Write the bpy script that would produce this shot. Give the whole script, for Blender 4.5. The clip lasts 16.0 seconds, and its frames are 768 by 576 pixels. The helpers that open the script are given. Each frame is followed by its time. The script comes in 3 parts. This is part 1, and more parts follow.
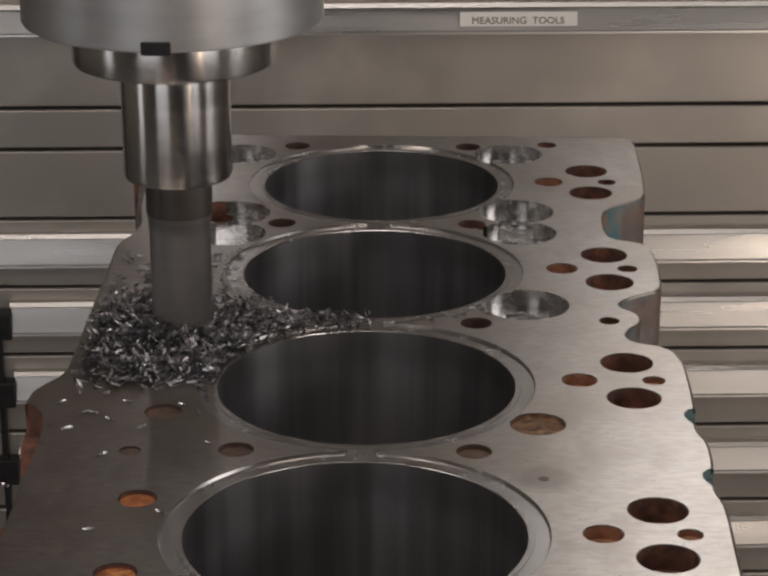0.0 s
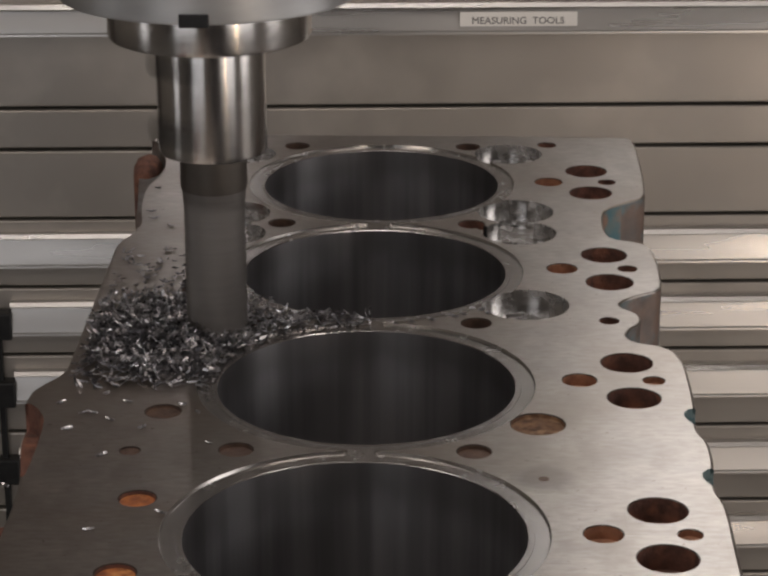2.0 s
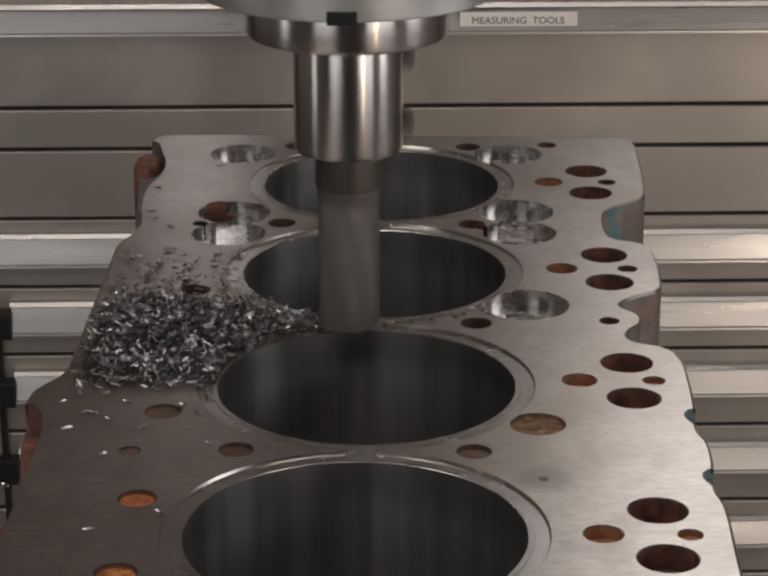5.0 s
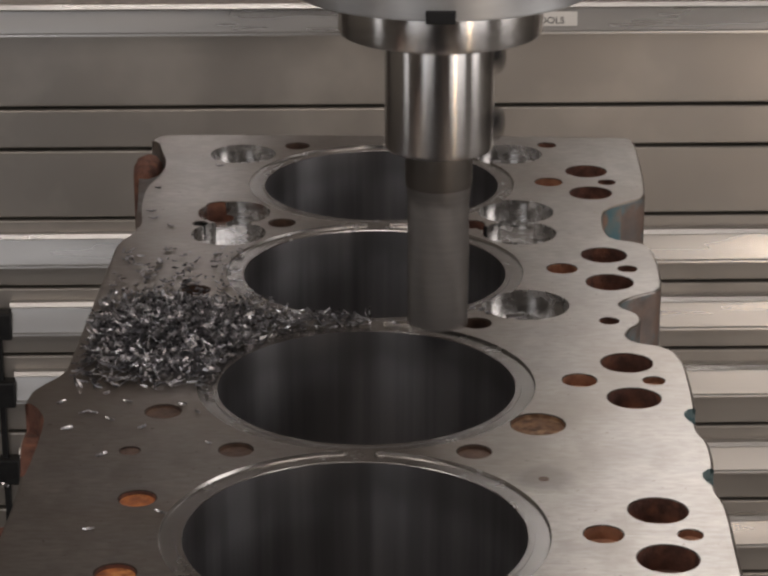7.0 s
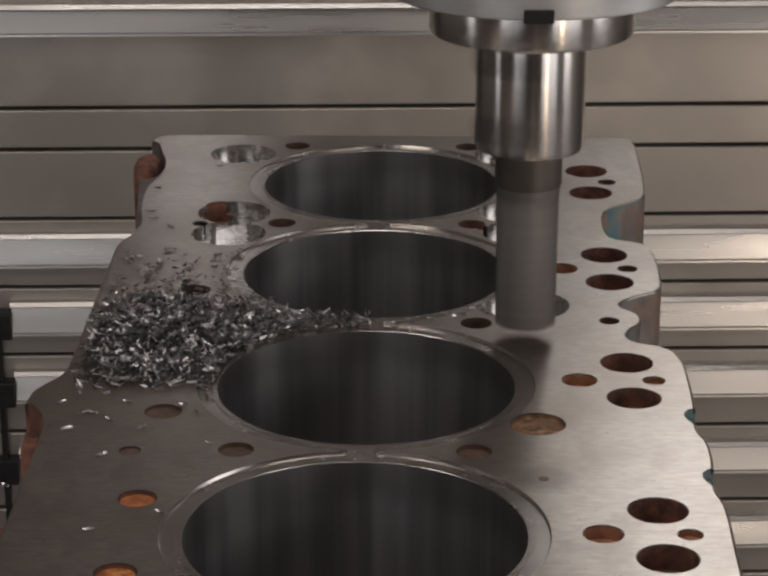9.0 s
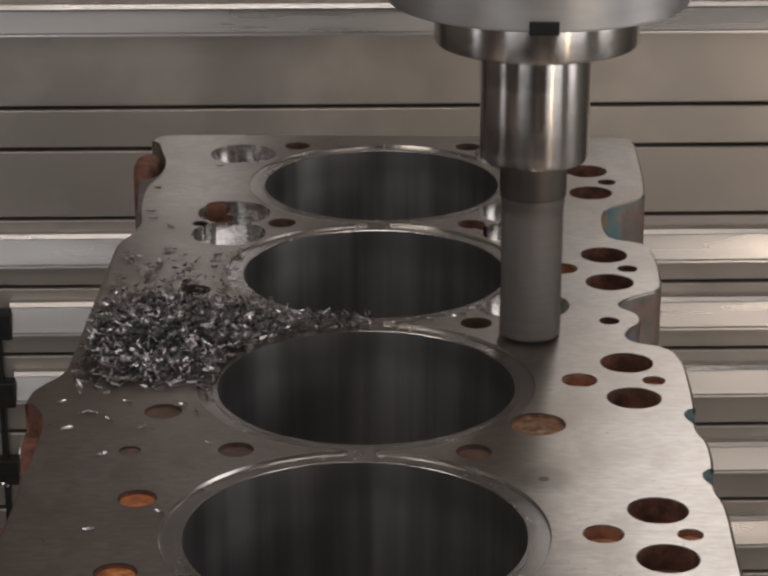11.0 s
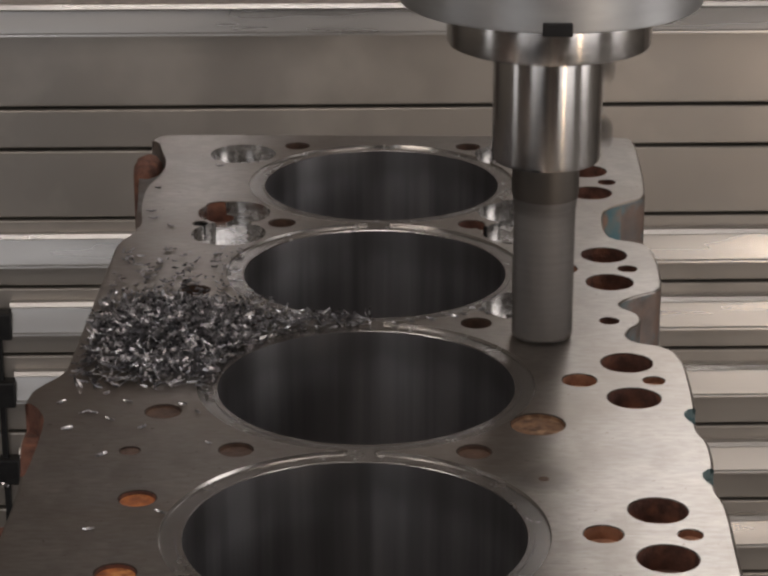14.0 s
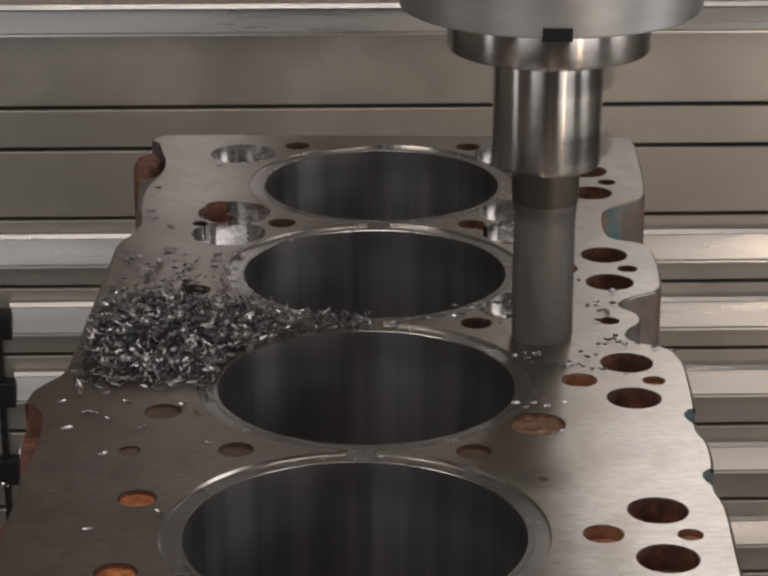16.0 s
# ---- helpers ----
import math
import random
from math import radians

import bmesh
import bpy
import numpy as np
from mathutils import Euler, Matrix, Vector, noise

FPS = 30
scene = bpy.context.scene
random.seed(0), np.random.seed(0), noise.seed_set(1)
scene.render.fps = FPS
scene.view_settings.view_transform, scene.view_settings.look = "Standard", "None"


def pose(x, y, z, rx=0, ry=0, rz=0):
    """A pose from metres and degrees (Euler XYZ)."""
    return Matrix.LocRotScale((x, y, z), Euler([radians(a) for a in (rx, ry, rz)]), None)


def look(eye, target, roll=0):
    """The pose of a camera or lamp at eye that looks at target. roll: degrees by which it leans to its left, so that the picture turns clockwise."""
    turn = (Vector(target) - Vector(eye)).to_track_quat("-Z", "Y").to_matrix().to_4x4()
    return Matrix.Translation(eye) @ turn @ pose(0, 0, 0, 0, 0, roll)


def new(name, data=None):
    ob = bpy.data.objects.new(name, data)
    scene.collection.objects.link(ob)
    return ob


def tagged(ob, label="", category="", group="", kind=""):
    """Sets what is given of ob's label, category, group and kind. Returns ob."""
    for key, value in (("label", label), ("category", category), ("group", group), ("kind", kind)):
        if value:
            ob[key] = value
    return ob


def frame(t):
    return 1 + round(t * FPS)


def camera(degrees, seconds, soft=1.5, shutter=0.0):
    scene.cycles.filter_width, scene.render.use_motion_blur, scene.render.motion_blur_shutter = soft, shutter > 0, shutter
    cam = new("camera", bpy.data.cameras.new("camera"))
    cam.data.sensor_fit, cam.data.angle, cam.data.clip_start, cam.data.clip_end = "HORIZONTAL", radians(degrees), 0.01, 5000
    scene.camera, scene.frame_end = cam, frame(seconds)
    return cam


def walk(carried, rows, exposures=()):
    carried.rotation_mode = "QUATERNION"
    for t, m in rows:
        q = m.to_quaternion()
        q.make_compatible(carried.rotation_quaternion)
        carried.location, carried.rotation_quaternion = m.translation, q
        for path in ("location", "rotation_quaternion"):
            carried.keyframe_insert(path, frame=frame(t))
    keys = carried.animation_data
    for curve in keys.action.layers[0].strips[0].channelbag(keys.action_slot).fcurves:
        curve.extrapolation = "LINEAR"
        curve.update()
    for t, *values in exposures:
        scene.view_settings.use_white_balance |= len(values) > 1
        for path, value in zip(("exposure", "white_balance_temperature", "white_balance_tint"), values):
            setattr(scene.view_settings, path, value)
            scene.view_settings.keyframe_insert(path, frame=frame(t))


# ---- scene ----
from mathutils.geometry import delaunay_2d_cdt

MM = 0.001
PITCH = 0.15530          # cylinder spacing along the block
BORE = 0.06860           # bore radius
BORE_Y = 0.0014          # the bore that stands first in view
TOOL_Y = 0.219           # the line along which the cutter travels

# ---- camera ----
cam = camera(19.186, 16.0, soft=2.6, shutter=0.9)
EYE = pose(0.0290, -0.8131, 0.3984, 70.053, 0, 1.23)

# ---- light ----
world = bpy.data.worlds.new("workshop_air")
scene.world = world
world.use_nodes = True
world.node_tree.nodes["Background"].inputs[0].default_value = (0.75, 0.8, 0.9, 1)
world.node_tree.nodes["Background"].inputs[1].default_value = 0.05


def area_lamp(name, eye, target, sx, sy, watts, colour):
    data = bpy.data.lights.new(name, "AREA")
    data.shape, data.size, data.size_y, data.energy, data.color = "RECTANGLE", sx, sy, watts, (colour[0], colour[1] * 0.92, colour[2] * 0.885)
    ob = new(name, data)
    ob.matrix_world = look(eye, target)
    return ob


# None of these lamps has a window, door or fixture built round it.
# Unseen rear panels, fitted to the deck's glare and its narrow bright column.
area_lamp("rear_panel_light", (0.57, 2.45, 1.27), (0.12, 0.1, 0), 0.54, 0.8, 5.2, (0.96, 0.99, 1.0))
area_lamp("rear_small_panel_light", (-0.33, 2.5, 0.66), (-0.1, 0.4, 0), 0.07, 0.3, 0.25, (0.95, 0.97, 1.0))
# Unseen front panels, fitted to the pale bands on the tool holder.
area_lamp("front_panel_light", (-1.0, -2.1, 0.05), (0, 0.2, 0.0), 1.1, 2.0, 8, (0.88, 0.94, 1.0))
area_lamp("side_panel_light", (-2.4, -0.5, -0.05), (0, 0.2, 0.0), 0.4, 2.0, 2.5, (0.9, 0.95, 1.0))
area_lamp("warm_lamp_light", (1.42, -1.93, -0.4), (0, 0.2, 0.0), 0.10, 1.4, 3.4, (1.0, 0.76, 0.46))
# Two fill lamps added to brighten the right-hand drawers and the bores.
area_lamp("drawer_fill_light", (2.7, 0.0, 0.3), (0.4, 1.6, -0.4), 1.3, 2.0, 24, (0.96, 0.98, 1.0))
area_lamp("front_right_fill_light", (1.95, -2.1, -0.28), (0.4, 1.6, -0.4), 1.8, 1.9, 17, (0.96, 0.98, 1.0))
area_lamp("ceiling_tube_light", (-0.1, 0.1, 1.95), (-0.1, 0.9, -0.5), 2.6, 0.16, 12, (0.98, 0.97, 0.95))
# Second ceiling strip, added for glints on grips and recess rims.
area_lamp("front_ceiling_fill_light", (-0.5, -1.25, 1.95), (-0.5, 0.4, -0.3), 2.6, 0.16, 11.5, (1.0, 0.95, 0.88))
scene.view_settings.exposure = 0.0


# ---- materials ----
def material(name, base, rough=0.5, metal=0.0, second=None, scale=40.0, contrast=(0.35, 0.65), bump=0.0,
             bump_scale=400.0, stretch=(1, 1, 1), rough_var=0.1, third=None, third_scale=12.0, third_cut=(0.55, 0.65), aniso=0.0):
    m = bpy.data.materials.new(name)
    m.use_nodes = True
    nt = m.node_tree
    b = nt.nodes["Principled BSDF"]
    b.inputs["Metallic"].default_value = metal
    b.inputs["Anisotropic"].default_value = aniso
    co = nt.nodes.new("ShaderNodeTexCoord")
    mp = nt.nodes.new("ShaderNodeMapping")
    mp.inputs["Scale"].default_value = stretch
    nt.links.new(co.outputs["Object"], mp.inputs["Vector"])

    def noise_node(sc, detail=3.0):
        n = nt.nodes.new("ShaderNodeTexNoise")
        n.inputs["Scale"].default_value, n.inputs["Detail"].default_value = sc, detail
        nt.links.new(mp.outputs[0], n.inputs["Vector"])
        return n.outputs["Fac"]

    def ramp(src, lo, hi, a, c):
        r = nt.nodes.new("ShaderNodeValToRGB")
        r.color_ramp.elements[0].position, r.color_ramp.elements[1].position = lo, hi
        r.color_ramp.elements[0].color, r.color_ramp.elements[1].color = a, c
        nt.links.new(src, r.inputs[0])
        return r.outputs[0]

    a = (*base, 1)
    c = (*(second or [v * 0.8 for v in base]), 1)
    colour = ramp(noise_node(scale), *contrast, a, c)
    if third:
        mix = nt.nodes.new("ShaderNodeMix")
        mix.data_type = "RGBA"
        fac = ramp(noise_node(third_scale, 4.0), *third_cut, (0, 0, 0, 1), (1, 1, 1, 1))
        nt.links.new(fac, mix.inputs[0])
        nt.links.new(colour, mix.inputs[6])
        mix.inputs[7].default_value = (*third, 1)
        colour = mix.outputs[2]
    nt.links.new(colour, b.inputs["Base Color"])
    r0, r1 = max(0.03, rough - rough_var), min(1, rough + rough_var)
    rr = ramp(noise_node(scale * 2.3), 0.3, 0.7, (r0, r0, r0, 1), (r1, r1, r1, 1))
    nt.links.new(rr, b.inputs["Roughness"])
    if aniso:
        tn = nt.nodes.new("ShaderNodeTangent")
        tn.direction_type, tn.axis = "RADIAL", "Z"
        nt.links.new(tn.outputs[0], b.inputs["Tangent"])
        b.inputs["Anisotropic Rotation"].default_value = 0.25
    if bump:
        bn = nt.nodes.new("ShaderNodeBump")
        bn.inputs["Strength"].default_value, bn.inputs["Distance"].default_value = bump, 0.001
        nt.links.new(noise_node(bump_scale), bn.inputs["Height"])
        nt.links.new(bn.outputs[0], b.inputs["Normal"])
    return m


M_DECK = material("machined_cast_iron", (0.46, 0.425, 0.39), 0.31, 0.92, (0.39, 0.366, 0.342), 60, (0.3, 0.7), 0.0, 260, (0.6, 1, 1), 0.012,
                  (0.31, 0.28, 0.25), 11, (0.42, 0.9))


def wear_deck(m):
    """Pits, faint scratches and one oily stain round a plug on the machined face."""
    nt = m.node_tree
    b = nt.nodes["Principled BSDF"]
    colour = b.inputs["Base Color"].links[0].from_socket
    co = nt.nodes.new("ShaderNodeTexCoord").outputs["Object"]

    def ramp(src, lo, hi, a, c):
        r = nt.nodes.new("ShaderNodeValToRGB")
        r.color_ramp.elements[0].position, r.color_ramp.elements[1].position = lo, hi
        r.color_ramp.elements[0].color, r.color_ramp.elements[1].color = (a, a, a, 1), (c, c, c, 1)
        nt.links.new(src, r.inputs[0])
        return r.outputs[0]

    def noisy(scale, stretch, turn=0.0, detail=3.0):
        mp = nt.nodes.new("ShaderNodeMapping")
        mp.inputs["Scale"].default_value, mp.inputs["Rotation"].default_value = stretch, (0, 0, turn)
        nt.links.new(co, mp.inputs["Vector"])
        n = nt.nodes.new("ShaderNodeTexNoise")
        n.inputs["Scale"].default_value, n.inputs["Detail"].default_value = scale, detail
        nt.links.new(mp.outputs[0], n.inputs["Vector"])
        return n.outputs["Fac"]

    def over(colour, fac, tint):
        mix = nt.nodes.new("ShaderNodeMix")
        mix.data_type = "RGBA"
        nt.links.new(fac, mix.inputs[0])
        nt.links.new(colour, mix.inputs[6])
        mix.inputs[7].default_value = (*tint, 1)
        return mix.outputs[2]

    colour = over(colour, ramp(noisy(330, (1, 1, 1)), 0.68, 0.76, 0, 0.8), (0.12, 0.09, 0.07))
    colour = over(colour, ramp(noisy(420, (0.35, 1, 1), 0.0, 5.0), 0.35, 0.7, 0, 0.5), (0.25, 0.225, 0.2))
    colour = over(colour, ramp(noisy(13, (1, 1, 1), 0.0, 6.0), 0.46, 0.66, 0, 0.5), (0.25, 0.205, 0.165))
    colour = over(colour, ramp(noisy(60, (1, 0.45, 1), 0.3, 5.0), 0.52, 0.66, 0, 0.4), (0.27, 0.24, 0.21))
    colour = over(colour, ramp(noisy(24, (1, 34, 1), 0.35), 0.68, 0.74, 0, 0.35), (0.55, 0.53, 0.5))
    colour = over(colour, ramp(noisy(24, (30, 1, 1), -0.5), 0.70, 0.76, 0, 0.3), (0.25, 0.225, 0.2))
    d = nt.nodes.new("ShaderNodeVectorMath")
    d.operation = "DISTANCE"
    nt.links.new(co, d.inputs[0])
    d.inputs[1].default_value = (0.0771, 0.0523, 0.36)
    warp = nt.nodes.new("ShaderNodeMath")
    warp.operation, warp.inputs[1].default_value = "MULTIPLY_ADD", 0.008
    nt.links.new(noisy(110, (1, 1, 1)), warp.inputs[0])
    nt.links.new(d.outputs["Value"], warp.inputs[2])
    colour = over(colour, ramp(warp.outputs[0], 0.011, 0.0185, 0.62, 0), (0.17, 0.15, 0.135))
    nt.links.new(colour, b.inputs["Base Color"])
    bn = nt.nodes.new("ShaderNodeBump")
    bn.inputs["Strength"].default_value, bn.inputs["Distance"].default_value = 0.03, 0.001
    nt.links.new(noisy(240, (0.5, 1, 1), 0.0, 5.0), bn.inputs["Height"])
    nt.links.new(bn.outputs[0], b.inputs["Normal"])


wear_deck(M_DECK)
M_RING = material("turned_iron_recess", (0.45, 0.43, 0.41), 0.24, 0.95, (0.4, 0.385, 0.37), 60, rough_var=0.04)
M_POCKET = material("fresh_milled_iron", (0.62, 0.61, 0.6), 0.24, 0.95, (0.5, 0.49, 0.48), 60, bump=0.18, bump_scale=110)
# Vertical tone streaks in the colour stand for reflections down the bore wall.
M_LINER = material("honed_bore", (0.345, 0.34, 0.355), 0.42, 0.8, (0.23, 0.227, 0.238), 16, (0.38, 0.62), stretch=(6, 6, 0.2), aniso=0.7, rough_var=0.04)


def paint_rim_shade(m):
    """Shade painted into the colour: an uneven dark band below the rim of the bore."""
    nt = m.node_tree
    b = nt.nodes["Principled BSDF"]
    colour = b.inputs["Base Color"].links[0].from_socket
    co = nt.nodes.new("ShaderNodeTexCoord").outputs["Object"]
    n = nt.nodes.new("ShaderNodeTexNoise")
    n.inputs["Scale"].default_value = 45
    nt.links.new(co, n.inputs["Vector"])
    sep = nt.nodes.new("ShaderNodeSeparateXYZ")
    nt.links.new(co, sep.inputs[0])
    add = nt.nodes.new("ShaderNodeMath")
    add.operation, add.inputs[1].default_value = "MULTIPLY_ADD", 0.012
    nt.links.new(n.outputs["Fac"], add.inputs[0])
    nt.links.new(sep.outputs["Z"], add.inputs[2])
    r = nt.nodes.new("ShaderNodeMapRange")
    r.interpolation_type = "SMOOTHSTEP"
    for k, v in (("From Min", 0.338), ("From Max", 0.358), ("To Min", 0.0), ("To Max", 0.6)):
        r.inputs[k].default_value = v
    nt.links.new(add.outputs[0], r.inputs["Value"])
    mix = nt.nodes.new("ShaderNodeMix")
    mix.data_type = "RGBA"
    nt.links.new(r.outputs["Result"], mix.inputs[0])
    nt.links.new(colour, mix.inputs[6])
    mix.inputs[7].default_value = (0.12, 0.115, 0.115, 1)
    nt.links.new(mix.outputs[2], b.inputs["Base Color"])


paint_rim_shade(M_LINER)
M_RUST = material("rusty_hole", (0.18, 0.082, 0.058), 0.85, 0.0, (0.085, 0.042, 0.033), 160, bump=0.6, bump_scale=700,
                  third=(0.25, 0.11, 0.068), third_scale=90, third_cut=(0.52, 0.66))
M_COPPERY = material("light_copper_rust", (0.42, 0.21, 0.125), 0.8, 0.0, (0.22, 0.1, 0.06), 150, bump=0.6, bump_scale=700)
# Paints the thin line of shade at each deck hole's edge in black.
M_RIM_SHADE = material("black_hole_rim_shade", (0.035, 0.025, 0.022), 0.6, 0.2, (0.06, 0.04, 0.032), 200)
M_OCHRE = material("ochre_scale_plug", (0.24, 0.135, 0.075), 0.85, 0.0, (0.1, 0.055, 0.035), 190, bump=0.7, bump_scale=500,
                   third=(0.32, 0.2, 0.12), third_scale=120)
M_CASTING = material("painted_casting_side", (0.17, 0.135, 0.115), 0.6, 0.2, (0.1, 0.085, 0.075), 45, bump=0.4, bump_scale=260,
                     third=(0.15, 0.145, 0.14), third_scale=30, third_cut=(0.45, 0.62))
M_DULL = material("oily_brown_plug", (0.14, 0.085, 0.06), 0.6, 0.2, (0.075, 0.048, 0.038), 150, bump=0.4, bump_scale=500)
M_ORANGE = material("fresh_orange_rust", (0.5, 0.17, 0.05), 0.8, 0.0, (0.22, 0.07, 0.03), 170, bump=0.8, bump_scale=500, third=(0.62, 0.27, 0.09), third_scale=130, third_cut=(0.5, 0.62))
M_TEAL = material("flaking_teal_paint", (0.04, 0.115, 0.14), 0.55, 0.0, (0.09, 0.13, 0.13), 90, bump=0.4, bump_scale=260,
                  third=(0.2, 0.125, 0.09), third_scale=55, third_cut=(0.55, 0.68))
M_GRIME = material("grimy_casting_wall", (0.15, 0.1, 0.078), 0.55, 0.1, (0.085, 0.07, 0.062), 60, bump=0.4, bump_scale=260,
                   third=(0.1, 0.15, 0.165), third_scale=34, third_cut=(0.5, 0.6))
M_NOSE = material("ground_steel_nose", (0.7, 0.715, 0.72), 0.5, 0.95, (0.63, 0.64, 0.65), 30, stretch=(1, 1, 4), bump=0.03, aniso=0.6, rough_var=0.04)
M_STEEL = material("polished_tool_steel", (0.68, 0.665, 0.65), 0.215, 1.0, (0.66, 0.645, 0.63), 60, stretch=(1, 1, 3), bump=0.0, rough_var=0.04, aniso=0.85)
M_CUTTER = material("dark_cutter_steel", (0.2, 0.188, 0.178), 0.48, 0.75, (0.18, 0.169, 0.16), 900, (0.4, 0.6), stretch=(0.02, 0.02, 1), rough_var=0.08)
M_SHANK = material("dull_steel_shank", (0.12, 0.105, 0.092), 0.5, 0.7, (0.09, 0.08, 0.07), 70)
M_BLACK = material("black_oxide", (0.012, 0.012, 0.013), 0.5, 0.3, (0.02, 0.02, 0.02), 90)
M_CHIP = material("bright_iron_chip", (0.44, 0.435, 0.455), 0.32, 1.0, (0.13, 0.128, 0.138), 170, (0.42, 0.6))
M_DRAWER = material("brushed_steel_drawer", (0.44, 0.405, 0.365), 0.38, 0.68, (0.385, 0.354, 0.318), 5, bump=0.03, bump_scale=300, rough_var=0.07,
                    third=(0.52, 0.48, 0.43), third_scale=7, third_cut=(0.5, 0.7))
M_ALU = material("satin_aluminium", (0.53, 0.515, 0.495), 0.3, 0.88, (0.47, 0.456, 0.44), 14, stretch=(0.1, 1, 1), bump=0.02)
M_PAPER = material("label_card", (0.88, 0.85, 0.8), 0.6, 0.0, (0.84, 0.81, 0.76), 50)
M_INK = material("label_ink", (0.11, 0.1, 0.095), 0.6)
# Near black standing in for shade in drawer gaps and small holes.
M_GAP_SHADE = material("painted_gap_shade", (0.006, 0.006, 0.006), 0.8)
M_WALL = material("workshop_wall_paint", (0.21, 0.185, 0.165), 0.8, 0.0, (0.175, 0.155, 0.137), 3)
# Unseen side walls paled so the tool holder's edges reflect more light.
M_SIDE_BOUNCE = material("side_wall_bounce_paint", (0.42, 0.39, 0.35), 0.8, 0.0, (0.37, 0.345, 0.31), 3)
M_FLOOR = material("concrete_floor", (0.2, 0.19, 0.175), 0.7, 0.0, (0.15, 0.14, 0.13), 4, bump=0.2, bump_scale=60)
M_TABLE = material("machine_table_iron", (0.22, 0.2, 0.185), 0.45, 0.7, (0.16, 0.145, 0.135), 20, bump=0.1)


# ---- mesh helpers ----
def mesh_object(name, bm, mat, parent=None, label="", smooth=False):
    me = bpy.data.meshes.new(name)
    bm.normal_update()
    bm.to_mesh(me)
    bm.free()
    for mm in (mat if isinstance(mat, (list, tuple)) else [mat]):
        me.materials.append(mm)
    if smooth:
        me.shade_smooth()
        me.set_sharp_from_angle(angle=radians(32))
    ob = new(name, me)
    if parent:
        ob.parent = parent
    if label:
        tagged(ob, label)
    return ob


def part(name, bm, mat, parent, label="", smooth=False):
    return mesh_object(name, bm, mat, parent, label, smooth)


def empty(name, m=None):
    ob = new(name)
    ob.empty_display_size = 0.05
    if m is not None:
        ob.matrix_world = m
    return ob


def box(x0, x1, y0, y1, z0, z1, bevel=0.0, bm=None):
    out = bm or bmesh.new()
    r = bmesh.ops.create_cube(out, size=1.0, matrix=Matrix.LocRotScale(((x0 + x1) / 2, (y0 + y1) / 2, (z0 + z1) / 2), None, (x1 - x0, y1 - y0, z1 - z0)))
    if bevel:
        edges = list({e for v in r["verts"] for e in v.link_edges})
        bmesh.ops.bevel(out, geom=edges, offset=bevel, segments=2, affect="EDGES", profile=0.5)
    return out


def lathe(profile, seg=64, close=False):
    """A turned body: profile is a list of (radius, z) from top to bottom."""
    bm = bmesh.new()
    rings = []
    for r, z in profile:
        if r < 1e-6:
            rings.append([bm.verts.new((0, 0, z))])
        else:
            rings.append([bm.verts.new((r * math.cos(2 * math.pi * i / seg), r * math.sin(2 * math.pi * i / seg), z)) for i in range(seg)])
    pairs = list(zip(rings, rings[1:])) + ([(rings[-1], rings[0])] if close else [])
    for a, b in pairs:
        for i in range(seg):
            j = (i + 1) % seg
            if len(a) == 1:
                bm.faces.new((a[0], b[i], b[j]))
            elif len(b) == 1:
                bm.faces.new((a[i], b[0], a[j]))
            else:
                bm.faces.new((a[i], b[i], b[j], a[j]))
    bmesh.ops.recalc_face_normals(bm, faces=bm.faces)
    return bm


# ---- the room ----
# Unseen enclosure; wall tones are set for what the metal reflects.
def room():
    zf, zc = -1.25, 2.1
    tagged(mesh_object("floor", box(-3, 3, -3, 2.7, zf - 0.1, zf), M_FLOOR), "grey worn concrete workshop floor", "floor", kind="structure")
    tagged(mesh_object("ceiling", box(-3.1, 3.1, -3.1, 2.8, zc, zc + 0.1), M_WALL), "plain grey workshop ceiling", "ceiling", kind="structure")
    for n, b in (("wall_north", (-3, 3, 2.7, 2.8)), ("wall_south", (-3, 3, -3.1, -3)), ("wall_east", (3, 3.1, -3.1, 2.8)), ("wall_west", (-3.1, -3, -3.1, 2.8))):
        tagged(mesh_object(n, box(b[0], b[1], b[2], b[3], zf - 0.1, zc), M_SIDE_BOUNCE if n in ("wall_east", "wall_west") else M_WALL), "plain warm grey painted workshop wall", "wall", kind="structure")


room()


# ---- the drawer cabinets ----
CAB_TURN = pose(0, 1.6, 0, 0, 0, 2.7)
CAB_W = 0.85             # half the width


def handle_bar(z1, z0, left):
    """An aluminium grip: a rolled top lip, a leaning face that holds the label, and a lower lip."""
    bm = bmesh.new()
    d = 0.016
    prof = [(0.0, z1 - 0.002), (-d * 0.6, z1), (-d * 0.82, z1 - 0.0008), (-d * 1.02, z1 - 0.0052), (-d * 0.98, z1 - 0.0064), (-d * 0.55, z1 - 0.0078), (-d * 0.5, z1 - 0.009),
            (-d * 0.86, z0 + 0.0045), (-d * 1.0, z0 + 0.0035), (-d * 1.02, z0 + 0.001), (-d * 0.85, z0), (0.0, z0 + 0.001)]
    loops = [[bm.verts.new((x, y, z)) for y, z in prof] for x in (left, CAB_W - 0.02)]
    for i in range(len(prof) - 1):
        bm.faces.new((loops[0][i], loops[0][i + 1], loops[1][i + 1], loops[1][i]))
    bm.faces.new(loops[0]), bm.faces.new(loops[1][::-1])
    bmesh.ops.recalc_face_normals(bm, faces=bm.faces)
    return bm


